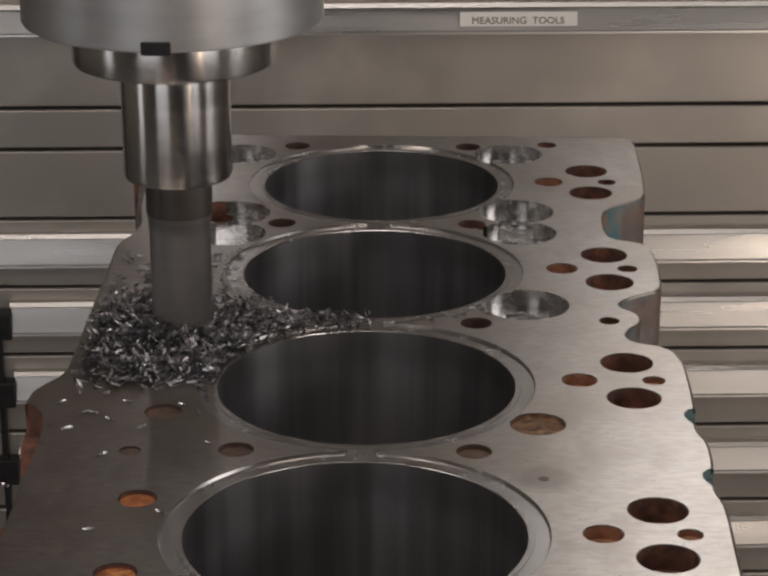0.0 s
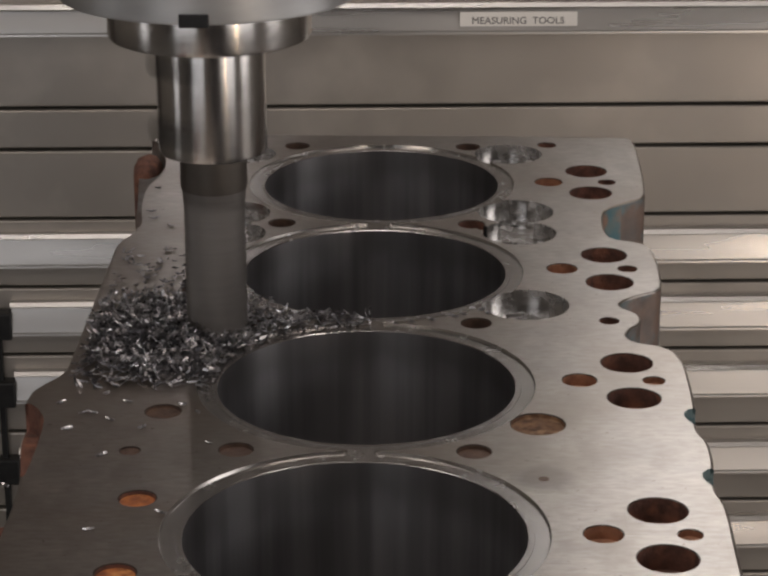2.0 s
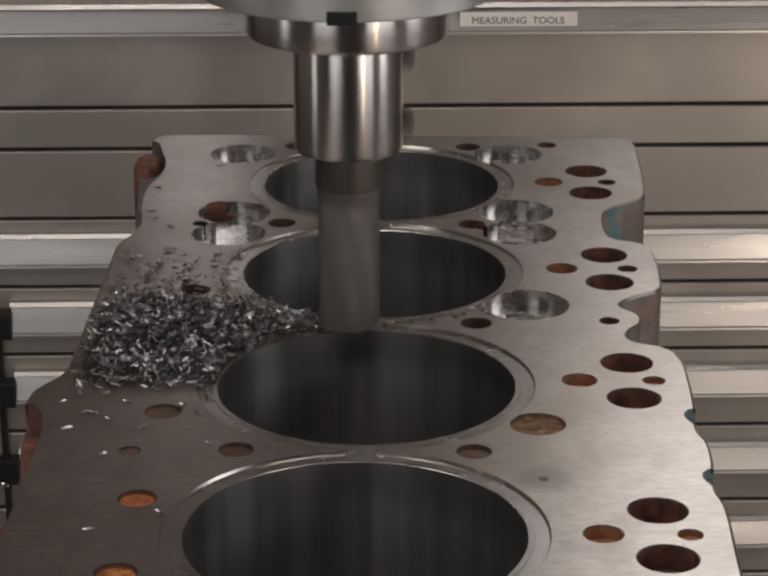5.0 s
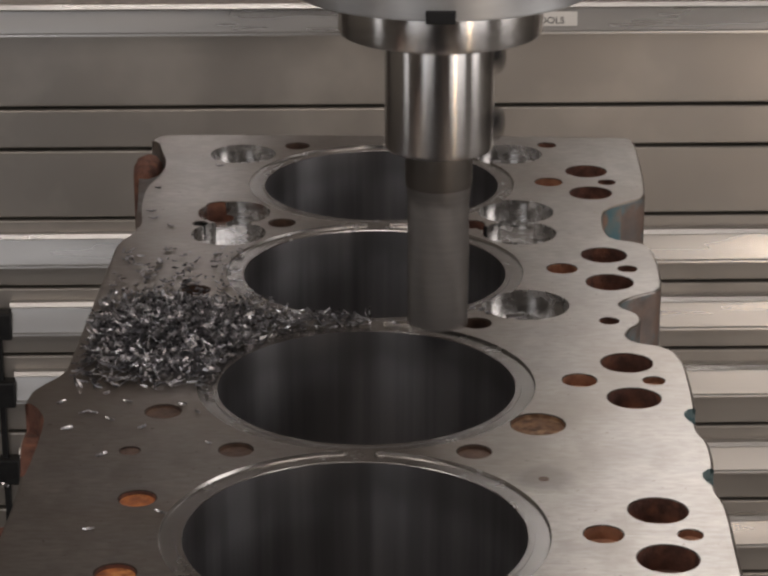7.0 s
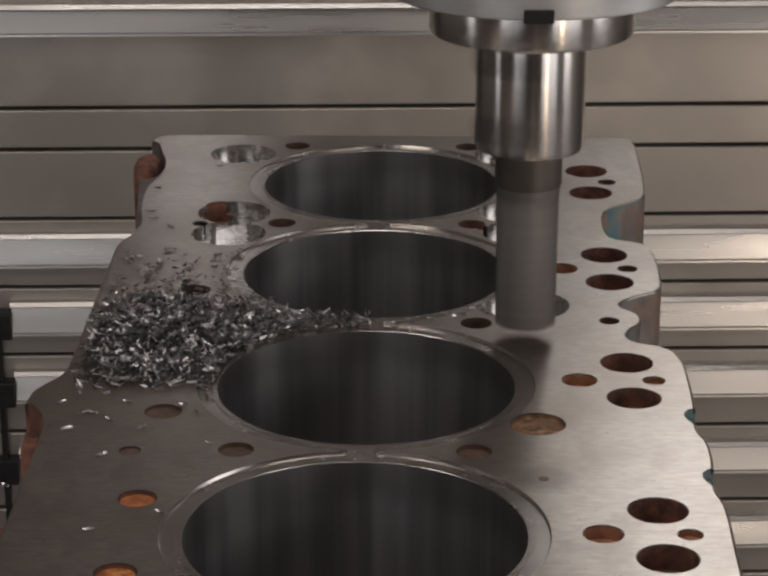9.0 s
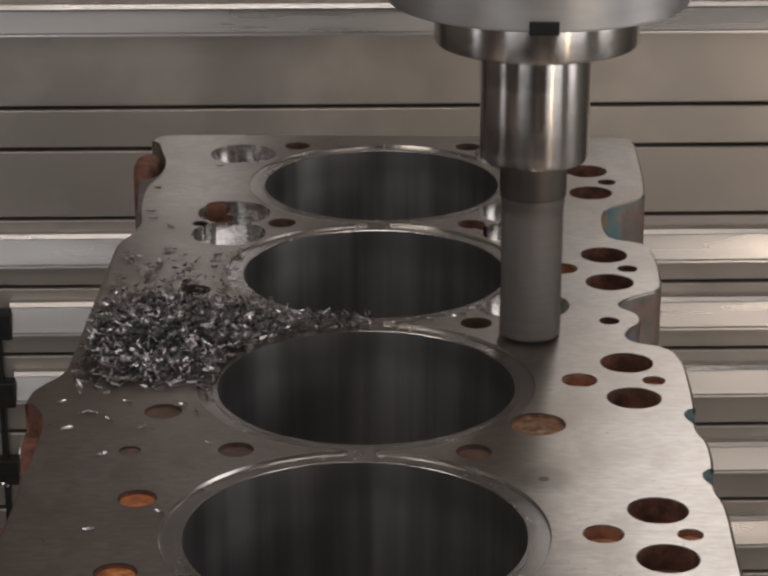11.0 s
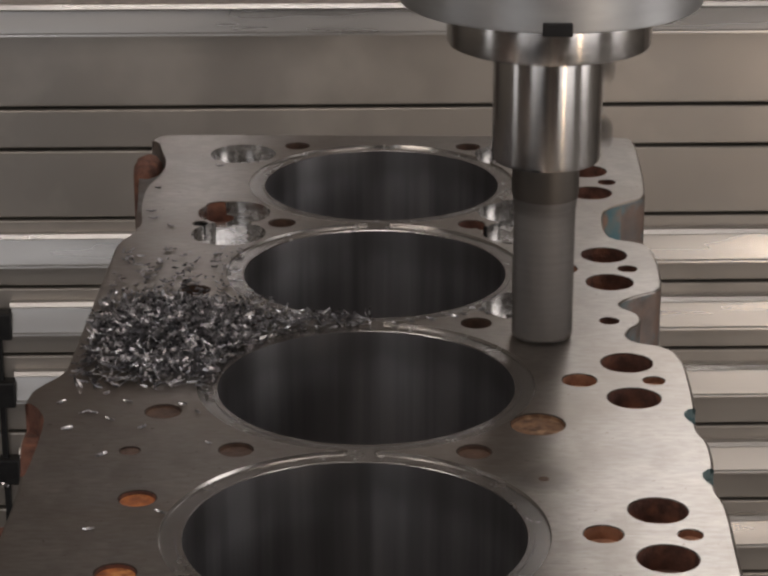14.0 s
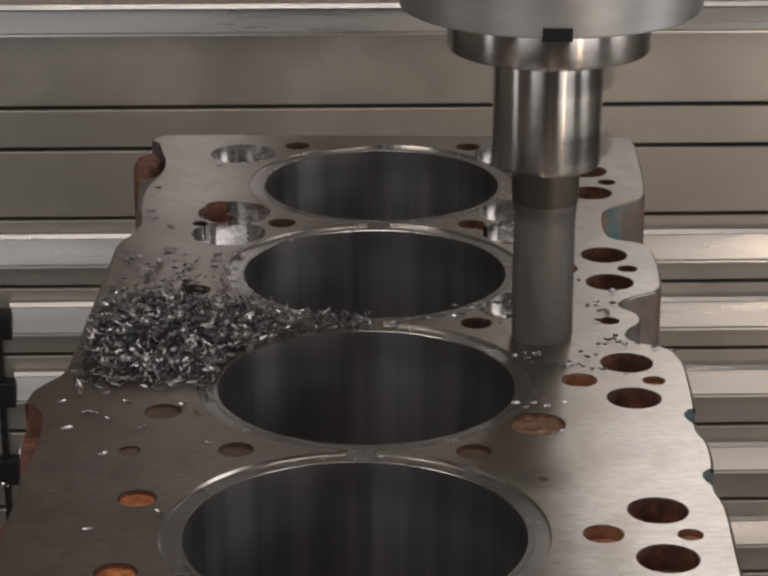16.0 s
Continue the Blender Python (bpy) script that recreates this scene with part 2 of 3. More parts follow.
def cabinet(name, zs_fronts, zs_handles, top, bottom, label):
    cab = empty(name, CAB_TURN)
    tagged(cab, label, "drawer cabinet", group="stacked cabinets")
    part("body", box(-CAB_W, CAB_W, 0.045, 0.6, bottom, top, 0.003), M_GAP_SHADE, cab, "steel carcass blackened to paint shade into the drawer gaps")
    made = []
    for z1, z0 in zs_fronts:
        dr = part("drawer", box(-CAB_W + 0.004, CAB_W - 0.004, 0.0, 0.045, z0 + 0.0018, z1 - 0.0018, 0.002), M_DRAWER, cab)
        made.append((z1, z0, dr))
    for h1, h0 in zs_handles:
        dr = next(d for z1, z0, d in made if z1 > h1 > z0)
        left = -0.4425 if h1 < -0.45 else -CAB_W + 0.02
        part("handle", handle_bar(h1 + 0.006, h0, left), M_ALU, dr, "satin aluminium grip strip", smooth=True)
        if h1 < -0.45:
            part("end_cap", box(left - 0.024, left + 0.0005, -0.020, 0.001, h0 - 0.003, h1 - 0.006, 0.002), M_BLACK, dr, "black plastic grip end")
    return made


def cabinets():
    upper = cabinet("tool_cabinet", [(0.08, -0.128), (-0.130, -0.265), (-0.265, -0.312)], [(-0.152, -0.182)], 0.08, -0.313,
                    "grey steel drawer cabinet with labelled aluminium grips")
    fronts = [(-0.312, -0.392), (-0.392, -0.4725), (-0.4725, -0.554), (-0.554, -0.649), (-0.649, -0.745), (-0.745, -0.84), (-0.84, -0.95), (-0.95, -1.15)]
    handles = [(-0.411, -0.4455), (-0.4915, -0.5265), (-0.575, -0.609), (-0.671, -0.705), (-0.766, -0.801), (-0.862, -0.897), (-0.975, -1.01)]
    cabinet("base_cabinet", fronts, handles, -0.313, -1.25, "grey steel base cabinet with many shallow drawers")
    bar = mesh_object("lock_bar", box(-0.462, -0.4550, -0.012, -0.003, -1.2, -0.52, 0.001), M_BLACK)
    bar.matrix_world = CAB_TURN
    tagged(bar, "slim black lock bar in front of the drawers", "lock bar")
    drawer = upper[1][2]
    card = part("label_card", box(0.0585, 0.1855, -0.0150, -0.0122, -0.1725, -0.1568, 0.0003), M_PAPER, drawer, "white label card in the grip")
    cu = bpy.data.curves.new("lettering", "FONT")
    cu.body, cu.size, cu.extrude = "MEASURING  TOOLS", 0.0108, 0.0002
    tmp = new("lettering", cu)
    bpy.context.view_layer.update()
    me = bpy.data.meshes.new_from_object(tmp.evaluated_get(bpy.context.evaluated_depsgraph_get()))
    bpy.data.objects.remove(tmp)
    me.materials.clear()
    me.materials.append(M_INK)
    w = max(v.co.x for v in me.vertices)
    me.transform(pose(0.0713, -0.0153, -0.1697, 90, 0, 0) @ Matrix.Diagonal((0.1 / w, 1, 1, 1)))
    t = new("lettering", me)
    t.parent = drawer
    tagged(t, "dark printed words on the card")


cabinets()


# ---- machine table ----
def machine_table():
    tb = empty("machine_table", pose(0, 0.1, -1.25))
    tagged(tb, "heavy grey cast iron machine table under the block", "machine table")
    part("plate", box(-0.45, 0.32, -0.65, 0.52, 0.76, 0.85, 0.006), M_TABLE, tb)
    part("pedestal", box(-0.35, 0.25, -0.55, 0.42, 0.0, 0.76, 0.02), M_TABLE, tb)
    for i, y in enumerate((-0.42, 0.36)):
        rs = box(-0.13, 0.13, y - 0.03, y + 0.03, -0.40, -0.36, 0.002)
        tagged(mesh_object("parallel_bar", rs, M_STEEL), "ground steel parallel bar under the block", "parallel bar", group="bars under the block")


machine_table()


# ---- the engine block ----
def circle(x, y, r, seg=40):
    return [(x + r * math.cos(2 * math.pi * i / seg), y + r * math.sin(2 * math.pi * i / seg)) for i in range(seg)]


def rounded(points, rounds=2):
    """Corner cutting, for cast outlines with no sharp corners."""
    pts = points
    for _ in range(rounds):
        q = []
        for (ax, ay), (bx, by) in zip(pts, pts[1:] + pts[:1]):
            q += [(ax * 0.75 + bx * 0.25, ay * 0.75 + by * 0.25), (ax * 0.25 + bx * 0.75, ay * 0.25 + by * 0.75)]
        pts = q
    return pts


def block_outline():
    right = [(149, -400), (149.3, -26), (150, 0), (150.3, 15), (150.3, 28), (148.8, 36), (147.6, 43), (148.3, 55), (149.5, 66), (150.2, 75), (150.2, 90), (149.2, 95), (147.4, 101), (146.6, 108),
             (147.6, 118), (148.8, 131), (149.3, 150), (149.5, 178), (148.5, 190), (146, 200), (139, 207), (128, 211), (124, 219), (127, 229), (133, 236), (134, 246),
             (131, 253), (124.5, 259), (125, 267), (135, 276), (147, 284), (149.5, 300), (149.8, 330), (148, 352), (143, 361), (128, 366), (125, 380), (125.5, 405),
             (128, 418), (142, 432), (153, 441), (155, 470), (156, 512), (156, 560), (150, 567)]
    left = [(-128, 567), (-141, 565), (-148, 545), (-150, 527), (-147, 490), (-143, 457), (-140, 419), (-134, 384), (-134, 372), (-141, 354), (-141, 330), (-140.5, 180), (-141, 165),
            (-151, 148), (-153, 138), (-153.5, 114), (-149, 88), (-144, 59), (-141, 45), (-140, 20), (-140, -400)]
    return rounded([(x * MM, y * MM) for x, y in right + left], 1)


HOLES = []               # (x, y, radius, floor depth, floor material, wall material), millimetres
for k, dy in ((-2, 5), (-1, 5), (0, 1), (1, 6.5), (2, 6.5), (3, 4.5)):
    y = k * 155.15 + dy
    HOLES += [(122, y + 22, 12.4, 11, 2, 2), (122, y - 21, 12.4, 11, 2, 2), (98.5, y, 8.2, 6, 11, 11), (132.8, y, 5.2, 3, 2 if k > 1 else 11, 2 if k > 1 else 11)]
for k in (-1.5, -0.5, 0.5, 1.5, 2.5, 3.48):
    y = k * 155.15 + 2
    deep, m = (2.2 if k < 1 else 6), (2 if k == 2.5 else 9)
    HOLES += [(52 if k != 0.5 else 48.5, y, 7.6, deep, m, m), (-53.8, y, 7.6, deep, 9, 9)]
HOLES += [(101, 547, 5.8, 30, 2, 2), (117.8, 239.3, 5.0, 22, 2, 2), (77.1, 109.9, 12.3, 2.2, 3, 3),
          (75, 261.5, 2.4, 12, 6, 6), (77, 413, 2.4, 12, 6, 6), (-90.9, 420, 8.1, 12, 2, 2), (-89.8, 120.6, 8.2, 1.6, 9, 9), (-99.3, 77.5, 4.6, 0.7, 9, 9), (-90.2, 30, 8.0, 2.2, 10, 2), (-90.4, -36.8, 8.4, 2.2, 10, 2),
          (-90.9, 279.4, 7.5, 6, 9, 9), (-99.3, 388, 4.2, 8, 6, 6), (58.5, 383.5, 3.6, 8, 6, 6)]
POCKETS = [(77.1, 412.9, 21.5), (78, 375.5, 20.5), (77.3, 261.4, 22.0), (76.5, 527, 20.5), (-82, 219, 21.5), (-82, 408, 20.5), (-82, 371, 20.5), (-86, 524, 20)]


def engine_block():
    blk = empty("engine_block", pose(0, 0, -0.36))
    tagged(blk, "machined cast iron engine block with open cylinder bores", "engine block")
    outer = block_outline()
    ring = np.array(outer)
    along = np.roll(ring, -1, 0) - np.roll(ring, 1, 0)
    outward = np.stack([along[:, 1], -along[:, 0]], 1) / np.linalg.norm(along, axis=1)[:, None]
    if np.sum(ring[:, 0] * np.roll(ring[:, 1], -1) - ring[:, 1] * np.roll(ring[:, 0], -1)) < 0:
        outward = -outward
    inset = ring - outward * 0.0014
    out = [tuple(p) for p in inset]
    regions = []         # (loop, test, z, floor material, wall material)
    for k in range(-2, 4):
        regions.append((circle(0, BORE_Y + k * PITCH, 0.0779, 128), (0, BORE_Y + k * PITCH, 0.0779), -0.0012, 1, 1))
    for x, y, r in POCKETS:
        regions.append((circle(x * MM, y * MM, r * MM, 64), (x * MM, y * MM, r * MM), -0.0075, 4, 4))
    for x, y, r in POCKETS[:4]:          # a second, smaller pass of the cutter, deeper still
        regions.append((circle((x - 3) * MM, (y - 5) * MM, r * 0.56 * MM, 48), ((x - 3) * MM, (y - 5) * MM, r * 0.56 * MM), -0.0088, 4, 4))
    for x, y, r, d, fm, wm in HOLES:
        # a shallow black ring as painted edge shade, then the hole itself
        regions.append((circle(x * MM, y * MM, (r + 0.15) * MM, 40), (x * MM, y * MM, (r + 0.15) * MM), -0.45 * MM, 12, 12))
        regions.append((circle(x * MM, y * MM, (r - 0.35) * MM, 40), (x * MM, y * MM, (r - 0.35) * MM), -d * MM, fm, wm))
    for poly, z, m in (([(-165, 562), (-141, 552), (-137, 530), (-131, 508), (-131, 480), (-137, 457), (-136.5, 430), (-135, 410), (-131, 386), (-135, 373), (-165, 373)], -0.010, 7),
                       ([(-165, 556), (-143, 548), (-140, 530), (-139, 516), (-165, 514)], -0.0085, 10),
                       ([(-151.5, 131), (-143, 117), (-140.3, 103), (-139.7, 61), (-140.5, 45), (-172, 44), (-172, 131)], -0.014, 2),
                       ([(140, 128), (165, 135), (165, 104), (147, 106)], -0.005, 8), ([(141.5, 63), (165, 71), (165, 42), (147, 43)], -0.005, 8),
                       ([(142, -34), (170, -26), (170, -56), (148, -56)], -0.005, 8)):
        loop = rounded([(x * MM, y * MM) for x, y in poly], 2)
        regions.append((loop, loop, z, m, m))
    for k in range(-2, 4):
        regions.append((circle(0, BORE_Y + k * PITCH, 0.0692, 128), (0, BORE_Y + k * PITCH, 0.0692), -0.22, 5, 5))
    coords, edges = [], []
    for loop in [out] + [g[0] for g in regions]:
        n = len(coords)
        coords += [Vector(c) for c in loop]
        edges += [(n + i, n + (i + 1) % len(loop)) for i in range(len(loop))]
    vs, es, fs, *_ = delaunay_2d_cdt(coords, edges, [], 0, 1e-7)
    ox = np.array([c[0] for c in out])
    oy = np.array([c[1] for c in out])

    def inside(px, py, ox=ox, oy=oy):
        x2, y2 = np.roll(ox, -1), np.roll(oy, -1)
        hit = (oy > py) != (y2 > py)
        xs = ox + (py - oy) / np.where(y2 == oy, 1e-12, y2 - oy) * (x2 - ox)
        return np.count_nonzero(hit & (px < xs)) % 2 == 1

    def covers(test, px, py):
        if len(test) == 3:
            return (px - test[0]) ** 2 + (py - test[1]) ** 2 < test[2] ** 2
        return inside(px, py, np.array([c[0] for c in test]), np.array([c[1] for c in test]))

    bm = bmesh.new()
    verts = {}

    def vert(i, z, tag):
        key = (i, round(z, 6), tag)
        if key not in verts:
            x, y = vs[i]
            if tag == "v1":              # the recess has a chamfered wall
                cy = BORE_Y + round((y - BORE_Y) / PITCH) * PITCH
                x, y = x * 0.9912, cy + (y - cy) * 0.9912
            verts[key] = bm.verts.new((x, y, z + 0.36))
        return verts[key]

    ROUND = ((0.0, 0.0), (0.0006, -0.0001), (0.0011, -0.0004), (0.0014, -0.0009), (0.0014, -0.36))

    def rim(i, off, z):
        key = (i, round(off, 6), round(z, 6), "rim")
        if key not in verts:
            p = np.array(vs[i])
            n = outward[np.argmin(np.sum((inset - p) ** 2, 1))]
            verts[key] = bm.verts.new((p[0] + n[0] * off, p[1] + n[1] * off, z + 0.36))
        return verts[key]

    def side_paint(mx, my):
        if mx > 136 and 355 < my < 445:
            return 13
        if mx > 0 and 355 < my < 445:
            return 8
        return 13 if mx > 0 and 190 < my < 290 else 7

    side = {}
    for f in fs:
        cx, cy = sum(vs[i][0] for i in f) / 3, sum(vs[i][1] for i in f) / 3
        if not inside(cx, cy):
            continue
        z, fm, wm = 0.0, 0, 0
        for loop, test, rz, m1, m2 in regions:
            if rz < z and covers(test, cx, cy):
                z, fm, wm = rz, m1, m2
        face = bm.faces.new([vert(i, z, "top") for i in f])
        face.material_index = fm
        if face.normal.z < 0 or (vs[f[1]] - vs[f[0]]).cross(vs[f[2]] - vs[f[0]]) < 0:
            face.normal_flip()
        for a, b in zip(f, f[1:] + f[:1]):
            side.setdefault((min(a, b), max(a, b)), []).append((z, wm))
    steps = {}
    for (a, b), s in side.items():
        if len(s) == 1:
            steps.setdefault(a, set()).add(s[0]), steps.setdefault(b, set()).add(s[0])
    for i, levels in steps.items():      # closes the rim where the outer edge steps down
        if len({q[0] for q in levels}) == 2:
            (hi, _), (lo, m) = sorted(levels, key=lambda q: -q[0])
            face = bm.faces.new((rim(i, 0.0, hi), rim(i, 0.0014, hi - 0.0009), rim(i, 0.0014, lo - 0.0001), rim(i, 0.0, lo)))
            face.material_index, face.smooth = m, True
    for (a, b), s in side.items():
        if len(s) == 1 and s[0][0] == 0.0:       # the rounded outer edge of the deck
            for (o1, h1), (o2, h2) in zip(ROUND, ROUND[1:]):
                face = bm.faces.new((rim(a, o1, h1), rim(b, o1, h1), rim(b, o2, h2), rim(a, o2, h2)))
                face.material_index = 0 if h2 > -0.0012 else side_paint((vs[a][0] + vs[b][0]) / 2 / MM, (vs[a][1] + vs[b][1]) / 2 / MM)
                face.smooth = True
            continue
        if len(s) == 1:
            z = s[0][0]
            for (o1, h1), (o2, h2) in (((0.0, z), (0.0014, z - 0.0001)), ((0.0014, z - 0.0001), (0.0014, -0.36))):
                face = bm.faces.new((rim(a, o1, h1), rim(b, o1, h1), rim(b, o2, h2), rim(a, o2, h2)))
                face.material_index = s[0][1] if h2 > -0.1 else 7
                face.smooth = True
            continue
        (z1, m1), (z2, m2) = sorted(s, key=lambda q: -q[0])
        if z1 - z2 < 1e-6:
            continue
        face = bm.faces.new((vert(a, z1, "w%d" % m2), vert(b, z1, "w%d" % m2), vert(b, z2, "v%d" % m2), vert(a, z2, "v%d" % m2)))
        face.material_index = m2
        face.smooth = True
    bmesh.ops.recalc_face_normals(bm, faces=[f for f in bm.faces if f.smooth])
    part("deck_casting", bm, [M_DECK, M_RING, M_RUST, M_OCHRE, M_POCKET, M_LINER, M_GAP_SHADE, M_CASTING, M_TEAL, M_DULL, M_ORANGE, M_COPPERY, M_RIM_SHADE, M_GRIME], blk)
    for x, y, r, top, mat, lab in ((77.1, 109.9, 12.1, -1.9, M_OCHRE, "ochre crusted core plug"), (77.1, 52.3, 2.3, 0.06, M_DULL, "small rusty centre pin"),
                                   (-89.8, 120.6, 8.0, -1.3, M_DULL, "oily brown plug"), (-90.2, 30, 7.8, -1.9, M_ORANGE, "bright orange rusted plug"),
                                   (-90.4, -36.8, 8.2, -1.9, M_ORANGE, "bright orange rusted plug"), (-53.8, 79.6, 7.4, -1.8, M_DULL, "oily brown plug"), (48.5, 79.6, 7.4, -1.8, M_DULL, "oily brown plug")):
        pl = lathe([(0.0, top * MM), (0.96 * r * MM, top * MM), (0.99 * r * MM, top * MM - 0.0001), (r * MM, top * MM - 0.0003), (r * MM, -0.006), (0.0, -0.006)], 40)
        bmesh.ops.translate(pl, verts=pl.verts, vec=(x * MM, y * MM, 0.36))
        part("core_plug", pl, mat, blk, lab)
    boss = lathe([(0.0, 0.0), (0.004, -0.0004), (0.0072, -0.0022), (0.0092, -0.0055), (0.0098, -0.010), (0.0098, -0.05), (0.0, -0.05)], 28)
    for v in boss.verts:
        v.co = (v.co.x * 0.9 - 0.1445, v.co.y * 1.8 + 0.520, v.co.z + 0.3585 + 0.0006 * noise.noise(v.co * 300))
    part("casting_boss", boss, M_RUST, blk, "rusty rough casting boss", smooth=True)
    lug = box(-0.205, -0.139, -0.05, 0.052, 0.29, 0.338, 0.006)
    part("side_lug", lug, M_RUST, blk, "rusty cast side lug")
    for k in range(-2, 4):
        b = lathe([(BORE + 0.0003, 0.35905), (0.0712, 0.35905), (0.0714, 0.3586), (0.0690, 0.3586), (0.0690, 0.12), (BORE, 0.12), (BORE, 0.3588)], 128, True)
        for f in b.faces:
            zc = sum(v.co.z for v in f.verts) / len(f.verts)
            f.material_index = 1 if zc > 0.3589 else 0
        bmesh.ops.translate(b, verts=b.verts, vec=(0, BORE_Y + k * PITCH, 0))
        part("cylinder_liner", b, [M_LINER, M_RING], blk, "dark honed cylinder liner", smooth=True)


engine_block()


# ---- the milling spindle ----
def milling_spindle():
    sp = empty("milling_spindle", pose(0.0804, TOOL_Y, 0.0019))
    tagged(sp, "bright steel milling spindle with a rotating end mill", "milling spindle")
    nose = lathe([(0.0, 0.42), (0.0701, 0.42), (0.0701, 0.1665), (0.0694, 0.1652), (0.0686, 0.1648), (0.0, 0.1648)], 128)
    part("spindle_nose", nose, M_NOSE, sp, "wide ground steel spindle nose", smooth=True)
    ring = lathe([(0.0, 0.166), (0.0476, 0.166), (0.0476, 0.1462), (0.0470, 0.1450), (0.0462, 0.1446), (0.0, 0.1446)], 96)
    part("clamp_ring", ring, M_STEEL, sp, "polished steel clamping ring", smooth=True)
    key = box(-0.0066, 0.0066, -0.0712, -0.06, 0.1640, 0.1700, 0.0006)
    part("drive_key", key, M_BLACK, sp, "blackened drive key let into the nose")
    holder = part("tool_holder", lathe([(0.0, 0.150), (0.0258, 0.150), (0.0258, 0.0905), (0.0250, 0.0886), (0.0236, 0.0880), (0.0, 0.0880)], 96), M_STEEL, sp,
                  "polished cylindrical tool holder", smooth=True)
    for z in (0.133, 0.101):
        b = lathe([(0.0, 0.0045), (0.005, 0.0045), (0.0064, 0.0032), (0.0064, -0.006), (0.0, -0.006)], 24)
        bmesh.ops.transform(b, verts=b.verts, matrix=pose(0.0262, 0, z, 0, 90, 0))
        part("clamp_screw", b, M_BLACK, holder, "black clamping screw head", smooth=True)
    collar = lathe([(0.0, 0.0885), (0.0159, 0.0885), (0.0159, 0.0715), (0.0156, 0.0700), (0.0, 0.0700)], 64)
    part("shank_collar", collar, M_SHANK, holder, "dull brown steel shank", smooth=True)
    # the end mill: a plain neck, then helical flutes
    bm = bmesh.new()
    seg, rows = 108, 36
    rings = []
    for j in range(rows + 1):
        z = 0.0715 - 0.0715 * j / rows
        u = max(0.0, min(1.0, (0.070 - z) / 0.008))
        ring = []
        for i in range(seg):
            a = 2 * math.pi * i / seg
            ph = (5 * (a + z * 24)) % (2 * math.pi)
            groove = 0.0030 * u * max(0.0, math.sin(ph)) ** 0.7
            r = 0.0155 - 0.0007 * u - groove
            ring.append(bm.verts.new((r * math.cos(a), r * math.sin(a), z)))
        rings.append(ring)
    for a, b in zip(rings, rings[1:]):
        for i in range(seg):
            bm.faces.new((a[i], b[i], b[(i + 1) % seg], a[(i + 1) % seg]))
    bm.faces.new(rings[0]), bm.faces.new(rings[-1][::-1])
    bmesh.ops.recalc_face_normals(bm, faces=bm.faces)
    part("end_mill", bm, M_CUTTER, holder, "dark steel end mill with helical flutes", smooth=True)
    return sp, holder


SPINDLE, HOLDER = milling_spindle()


# ---- chips ----
def chip_shape(bm, m, rng, length, width, curl):
    """A curled sliver of iron with real thickness."""
    n = 3
    sections = []
    for i in range(n + 1):
        s = (i / n - 0.5)
        a = s * curl
        rad = length / max(curl, 0.05)
        c = Vector((rad * math.sin(a), 0, rad * (1 - math.cos(a))))
        up = Vector((-math.sin(a), 0, math.cos(a)))
        w = width * (0.55 if i in (0, n) else 1.0)
        th = 0.00022
        sections.append([bm.verts.new(m @ (c + Vector((0, sy * w, 0)) + up * sz * th)) for sy, sz in ((-1, -1), (1, -1), (1, 1), (-1, 1))])
    for a, b in zip(sections, sections[1:]):
        for i in range(4):
            bm.faces.new((a[i], a[(i + 1) % 4], b[(i + 1) % 4], b[i]))
    bm.faces.new(sections[0][::-1]), bm.faces.new(sections[-1])


def in_bore(x, y, r=0.0705):
    return any(x * x + (y - BORE_Y - k * PITCH) ** 2 < r * r for k in range(-1, 4))


def chip_pile():
    rng = random.Random(11)
    bm = bmesh.new()
    count = 0
    while count < 3100:
        kind = rng.random()
        if kind < 0.83:
            x, y = rng.gauss(-0.099, 0.021), rng.gauss(0.210, 0.029)
            h = 0.010 * math.exp(-((x + 0.102) / 0.03) ** 2 - ((y - 0.208) / 0.035) ** 2)
        elif kind < 0.90:
            x, y, h = rng.uniform(-0.09, 0.0), rng.gauss(0.233, 0.010), 0.002
        elif kind < 0.945:
            x, y, h = rng.uniform(-0.135, -0.06), rng.gauss(0.245, 0.02), 0.002
        else:
            x, y, h = rng.uniform(-0.137, -0.07), rng.uniform(0.23, 0.345), 0.0005
        if x < -0.1355 or y < 0.146 or in_bore(x, y):
            continue
        z = 0.0009 + h * rng.random()
        flat = 0.35 if y > 0.265 or x > -0.06 else 0.8
        m = Matrix.LocRotScale((x, y, z), Euler((flat * rng.gauss(0, 0.8), flat * rng.gauss(0, 0.5), rng.uniform(0, 6.28))), None)
        small = 0.45 if y > 0.265 else 1.0
        chip_shape(bm, m, rng, small * rng.uniform(0.0038, 0.0115), rng.uniform(0.00032, 0.00085), rng.uniform(0.1, 1.7))
        count += 1
    ob = mesh_object("metal_chips", bm, M_CHIP)
    tagged(ob, "loose heap of bright curled iron chips on the deck", "metal chips", kind="stuff")


chip_pile()


def loose_chip(rng, size=1.0):
    bm = bmesh.new()
    chip_shape(bm, Matrix.Identity(4), rng, size * rng.uniform(0.0034, 0.0062), rng.uniform(0.0004, 0.0009), rng.uniform(0.3, 1.4))
    ob = mesh_object("metal_chip", bm, M_CHIP)
    return tagged(ob, "single bright curled iron chip on the deck", "metal chip", group="scattered chips")


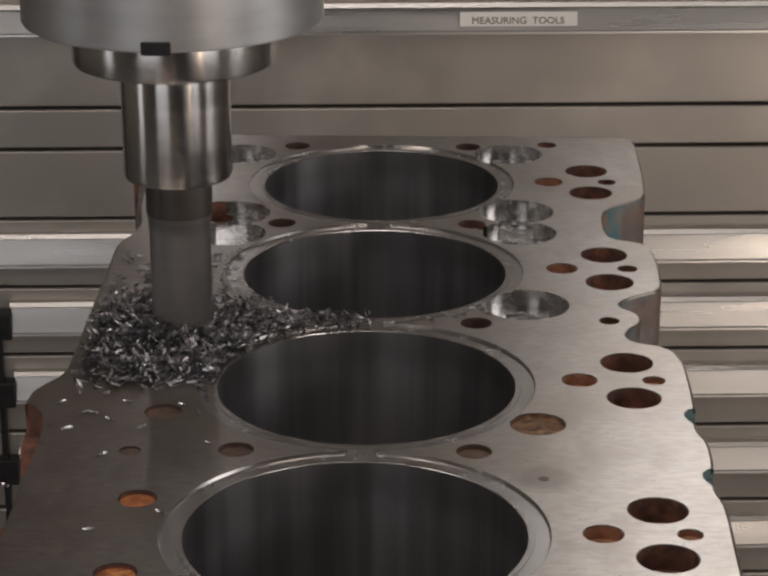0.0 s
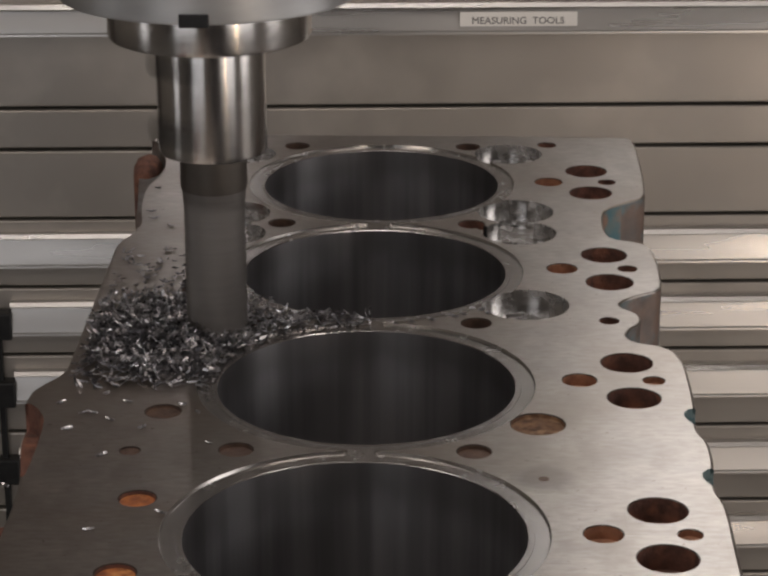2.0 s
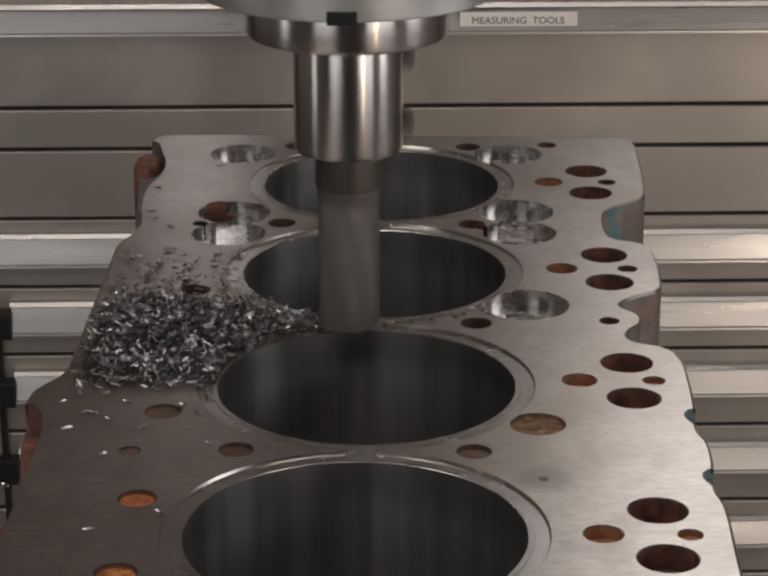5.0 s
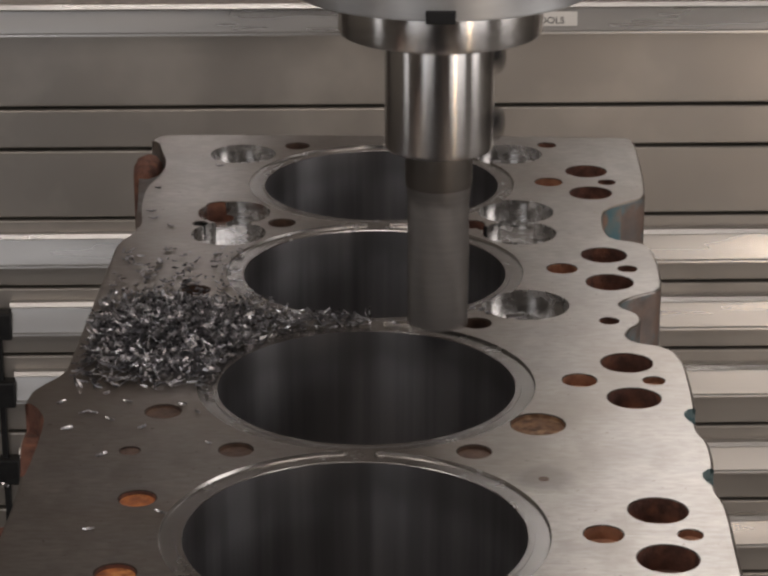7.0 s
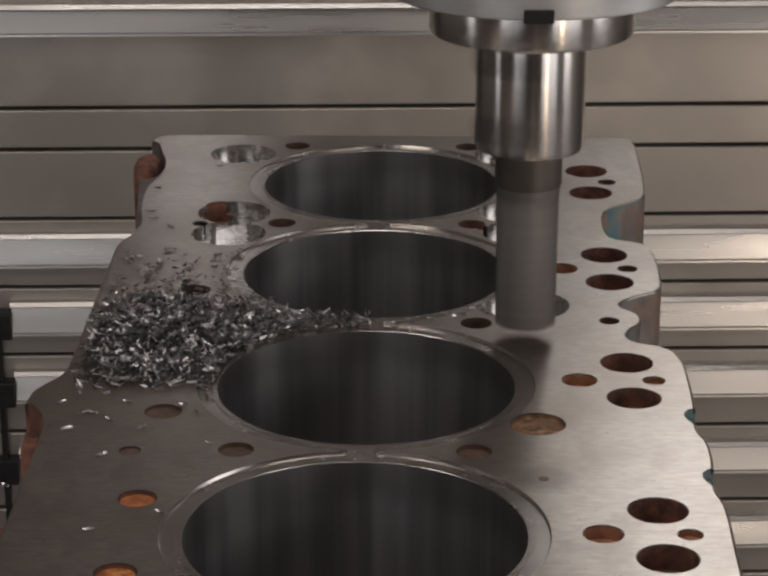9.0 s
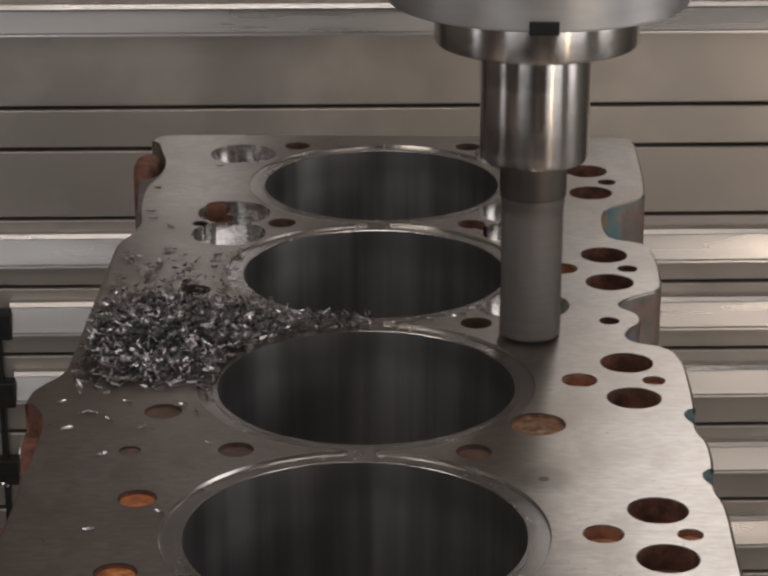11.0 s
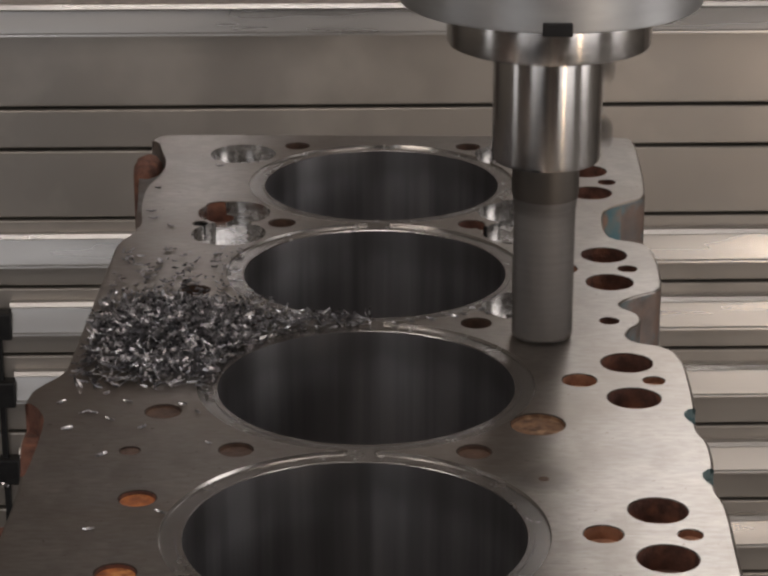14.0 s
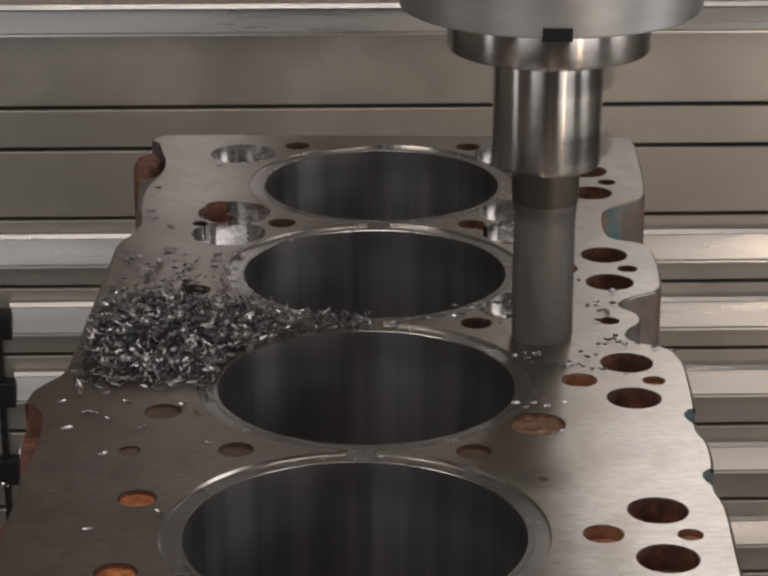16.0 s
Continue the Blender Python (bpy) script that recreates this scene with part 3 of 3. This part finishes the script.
def scattered_chips():
    rng = random.Random(5)
    for x, y in ((-137, 129), (-125, 118), (-121, 118), (-107, 131), (-112, 110), (-66, 85), (-111, 72), (-106, 0), (-79, 16), (-74, 119), (-82, 128), (-97, 102),
                 (-130, 100), (-73, 141), (-118, 140), (-146, 40), (55, 253), (50, 255), (46, 246), (58, 248), (41, 243), (20, 236), (12, 233), (30, 238), (-130, 452), (-129, 408), (-115, 382), (-98, 497), (-103, 512), (-126, 395), (-84, 335), (-112, 340)):
        ob = loose_chip(rng)
        ob.matrix_world = pose(x * MM, y * MM, 0.0006, 0, 0, rng.uniform(-50, 50)) @ pose(0, 0, 0, rng.uniform(22, 55) if y < 300 else rng.uniform(-12, 4), 0, 0)


scattered_chips()


def flying_chips():
    """Chips that the cutter throws off once it bites into the deck."""
    rng = random.Random(8)
    made = []
    spots = [(118, 212, 15.15), (120, 208, 15.15), (113, 205, 15.75), (138, 203, 15.75), (108, 191, 15.7), (104, 188, 15.8), (72, 126, 15.15), (76, 131, 15.2), (87, 100, 15.25),
             (84, 98, 15.9), (92, 178, 15.45), (95, 182, 15.55), (70, 235, 15.35), (64, 232, 15.45), (60, 243, 15.5), (118, 247, 15.3), (121, 262, 15.35), (117, 252, 15.7),
             (123, 205, 15.6), (129, 206, 15.85), (82, 128, 15.8), (90, 132, 15.8), (101, 195, 15.9), (112, 238, 15.6), (56, 236, 15.8), (66, 246, 15.9), (80, 190, 15.6), (75, 186, 15.7),
             (115, 211, 15.1), (113, 264, 15.1), (122, 280, 15.1), (136, 201, 15.2), (110, 205, 15.4), (108, 258, 15.5), (119, 216, 15.5), (114, 251, 15.8), (117, 249, 15.9), (92, 176, 15.8),
             (98, 178, 15.75), (105, 173, 15.85), (110, 173, 15.8), (84, 182, 15.7), (77, 180, 15.65), (74, 192, 15.75), (80, 192, 15.6), (69, 188, 15.8), (81, 135, 15.85), (68, 131, 15.5),
             (42, 256, 15.3), (50, 260, 15.4), (63, 261, 15.5), (69, 263, 15.7), (120, 167, 15.5), (95, 177, 15.9), (101, 176, 15.7), (145, 197, 15.85), (88, 181, 15.9), (106, 296, 15.6)]
    for x, y, t in spots:
        ob = loose_chip(rng, rng.uniform(0.4, 0.85))
        made.append((ob, x * MM, y * MM, t, rng.uniform(0, 360), rng.uniform(-40, 40)))
    return made


FLYING = flying_chips()


# ---- what moves ----
def motions():
    walk(cam, [(0.0, EYE), (16.0, EYE)])
    track = [(0, -0.09099, -9.9), (0.5, -0.08796, -9.9), (0.65, -0.0873, -9.7), (1.0, -0.08571, -6.3), (1.4, -0.0850, 0.4), (1.5, -0.08481, 2.2), (1.6, -0.0827, 2.3), (2.0, -0.07411, 2.5), (3.0, -0.05273, 3.1),
             (4.0, -0.03115, 3.5), (6.5, 0.02213, 4.5), (7.5, 0.04341, 4.8), (8.9, 0.0733, 5.2), (9.0, 0.0753, 5.2), (9.1, 0.0758, 3.5), (9.3, 0.0764, 0.6), (9.45, 0.0766, 0.0), (11.5, 0.0784, 0.0),
             (12.5, 0.08048, 0.0), (13.5, 0.08234, -0.4), (14.0, 0.08349, -0.5), (14.5, 0.08374, -1.1), (15.0, 0.08376, -1.9), (15.5, 0.08378, -2.5), (16.0, 0.08355, -2.8)]
    walk(SPINDLE, [(t, pose(x, TOOL_Y, 0.0019 + z * MM)) for t, x, z in track])
    phase = [(0, -60), (2.4, 0), (7, 240), (9, 240), (12.5, 465), (16, 550)]
    rows = []
    for f in range(481):
        t = f / 30
        a = np.interp(t, [q[0] for q in phase], [q[1] for q in phase]) - 80.0 * f
        rows.append((t, pose(0, 0, 0, 0, 0, a)))
    walk(HOLDER, rows)
    for ob, x, y, t, turn, tilt in FLYING:
        sx, sy = 0.0838, TOOL_Y
        rest = pose(sx, sy, -0.004, 0, 0, tilt)
        mid = pose(sx * 0.45 + x * 0.55, sy * 0.45 + y * 0.55, 0.012, 0, 0, tilt) @ pose(0, 0, 0, 75, 20, 0)
        end = pose(x, y, 0.0012, 0, 0, tilt) @ pose(0, 0, 0, 35 + 0.4 * tilt, 0, 0)
        walk(ob, [(0, rest), (t - 0.1, rest), (t - 0.03, mid), (t + 0.03, end), (16.0 if t < 15.9 else 16.1, end)])


motions()
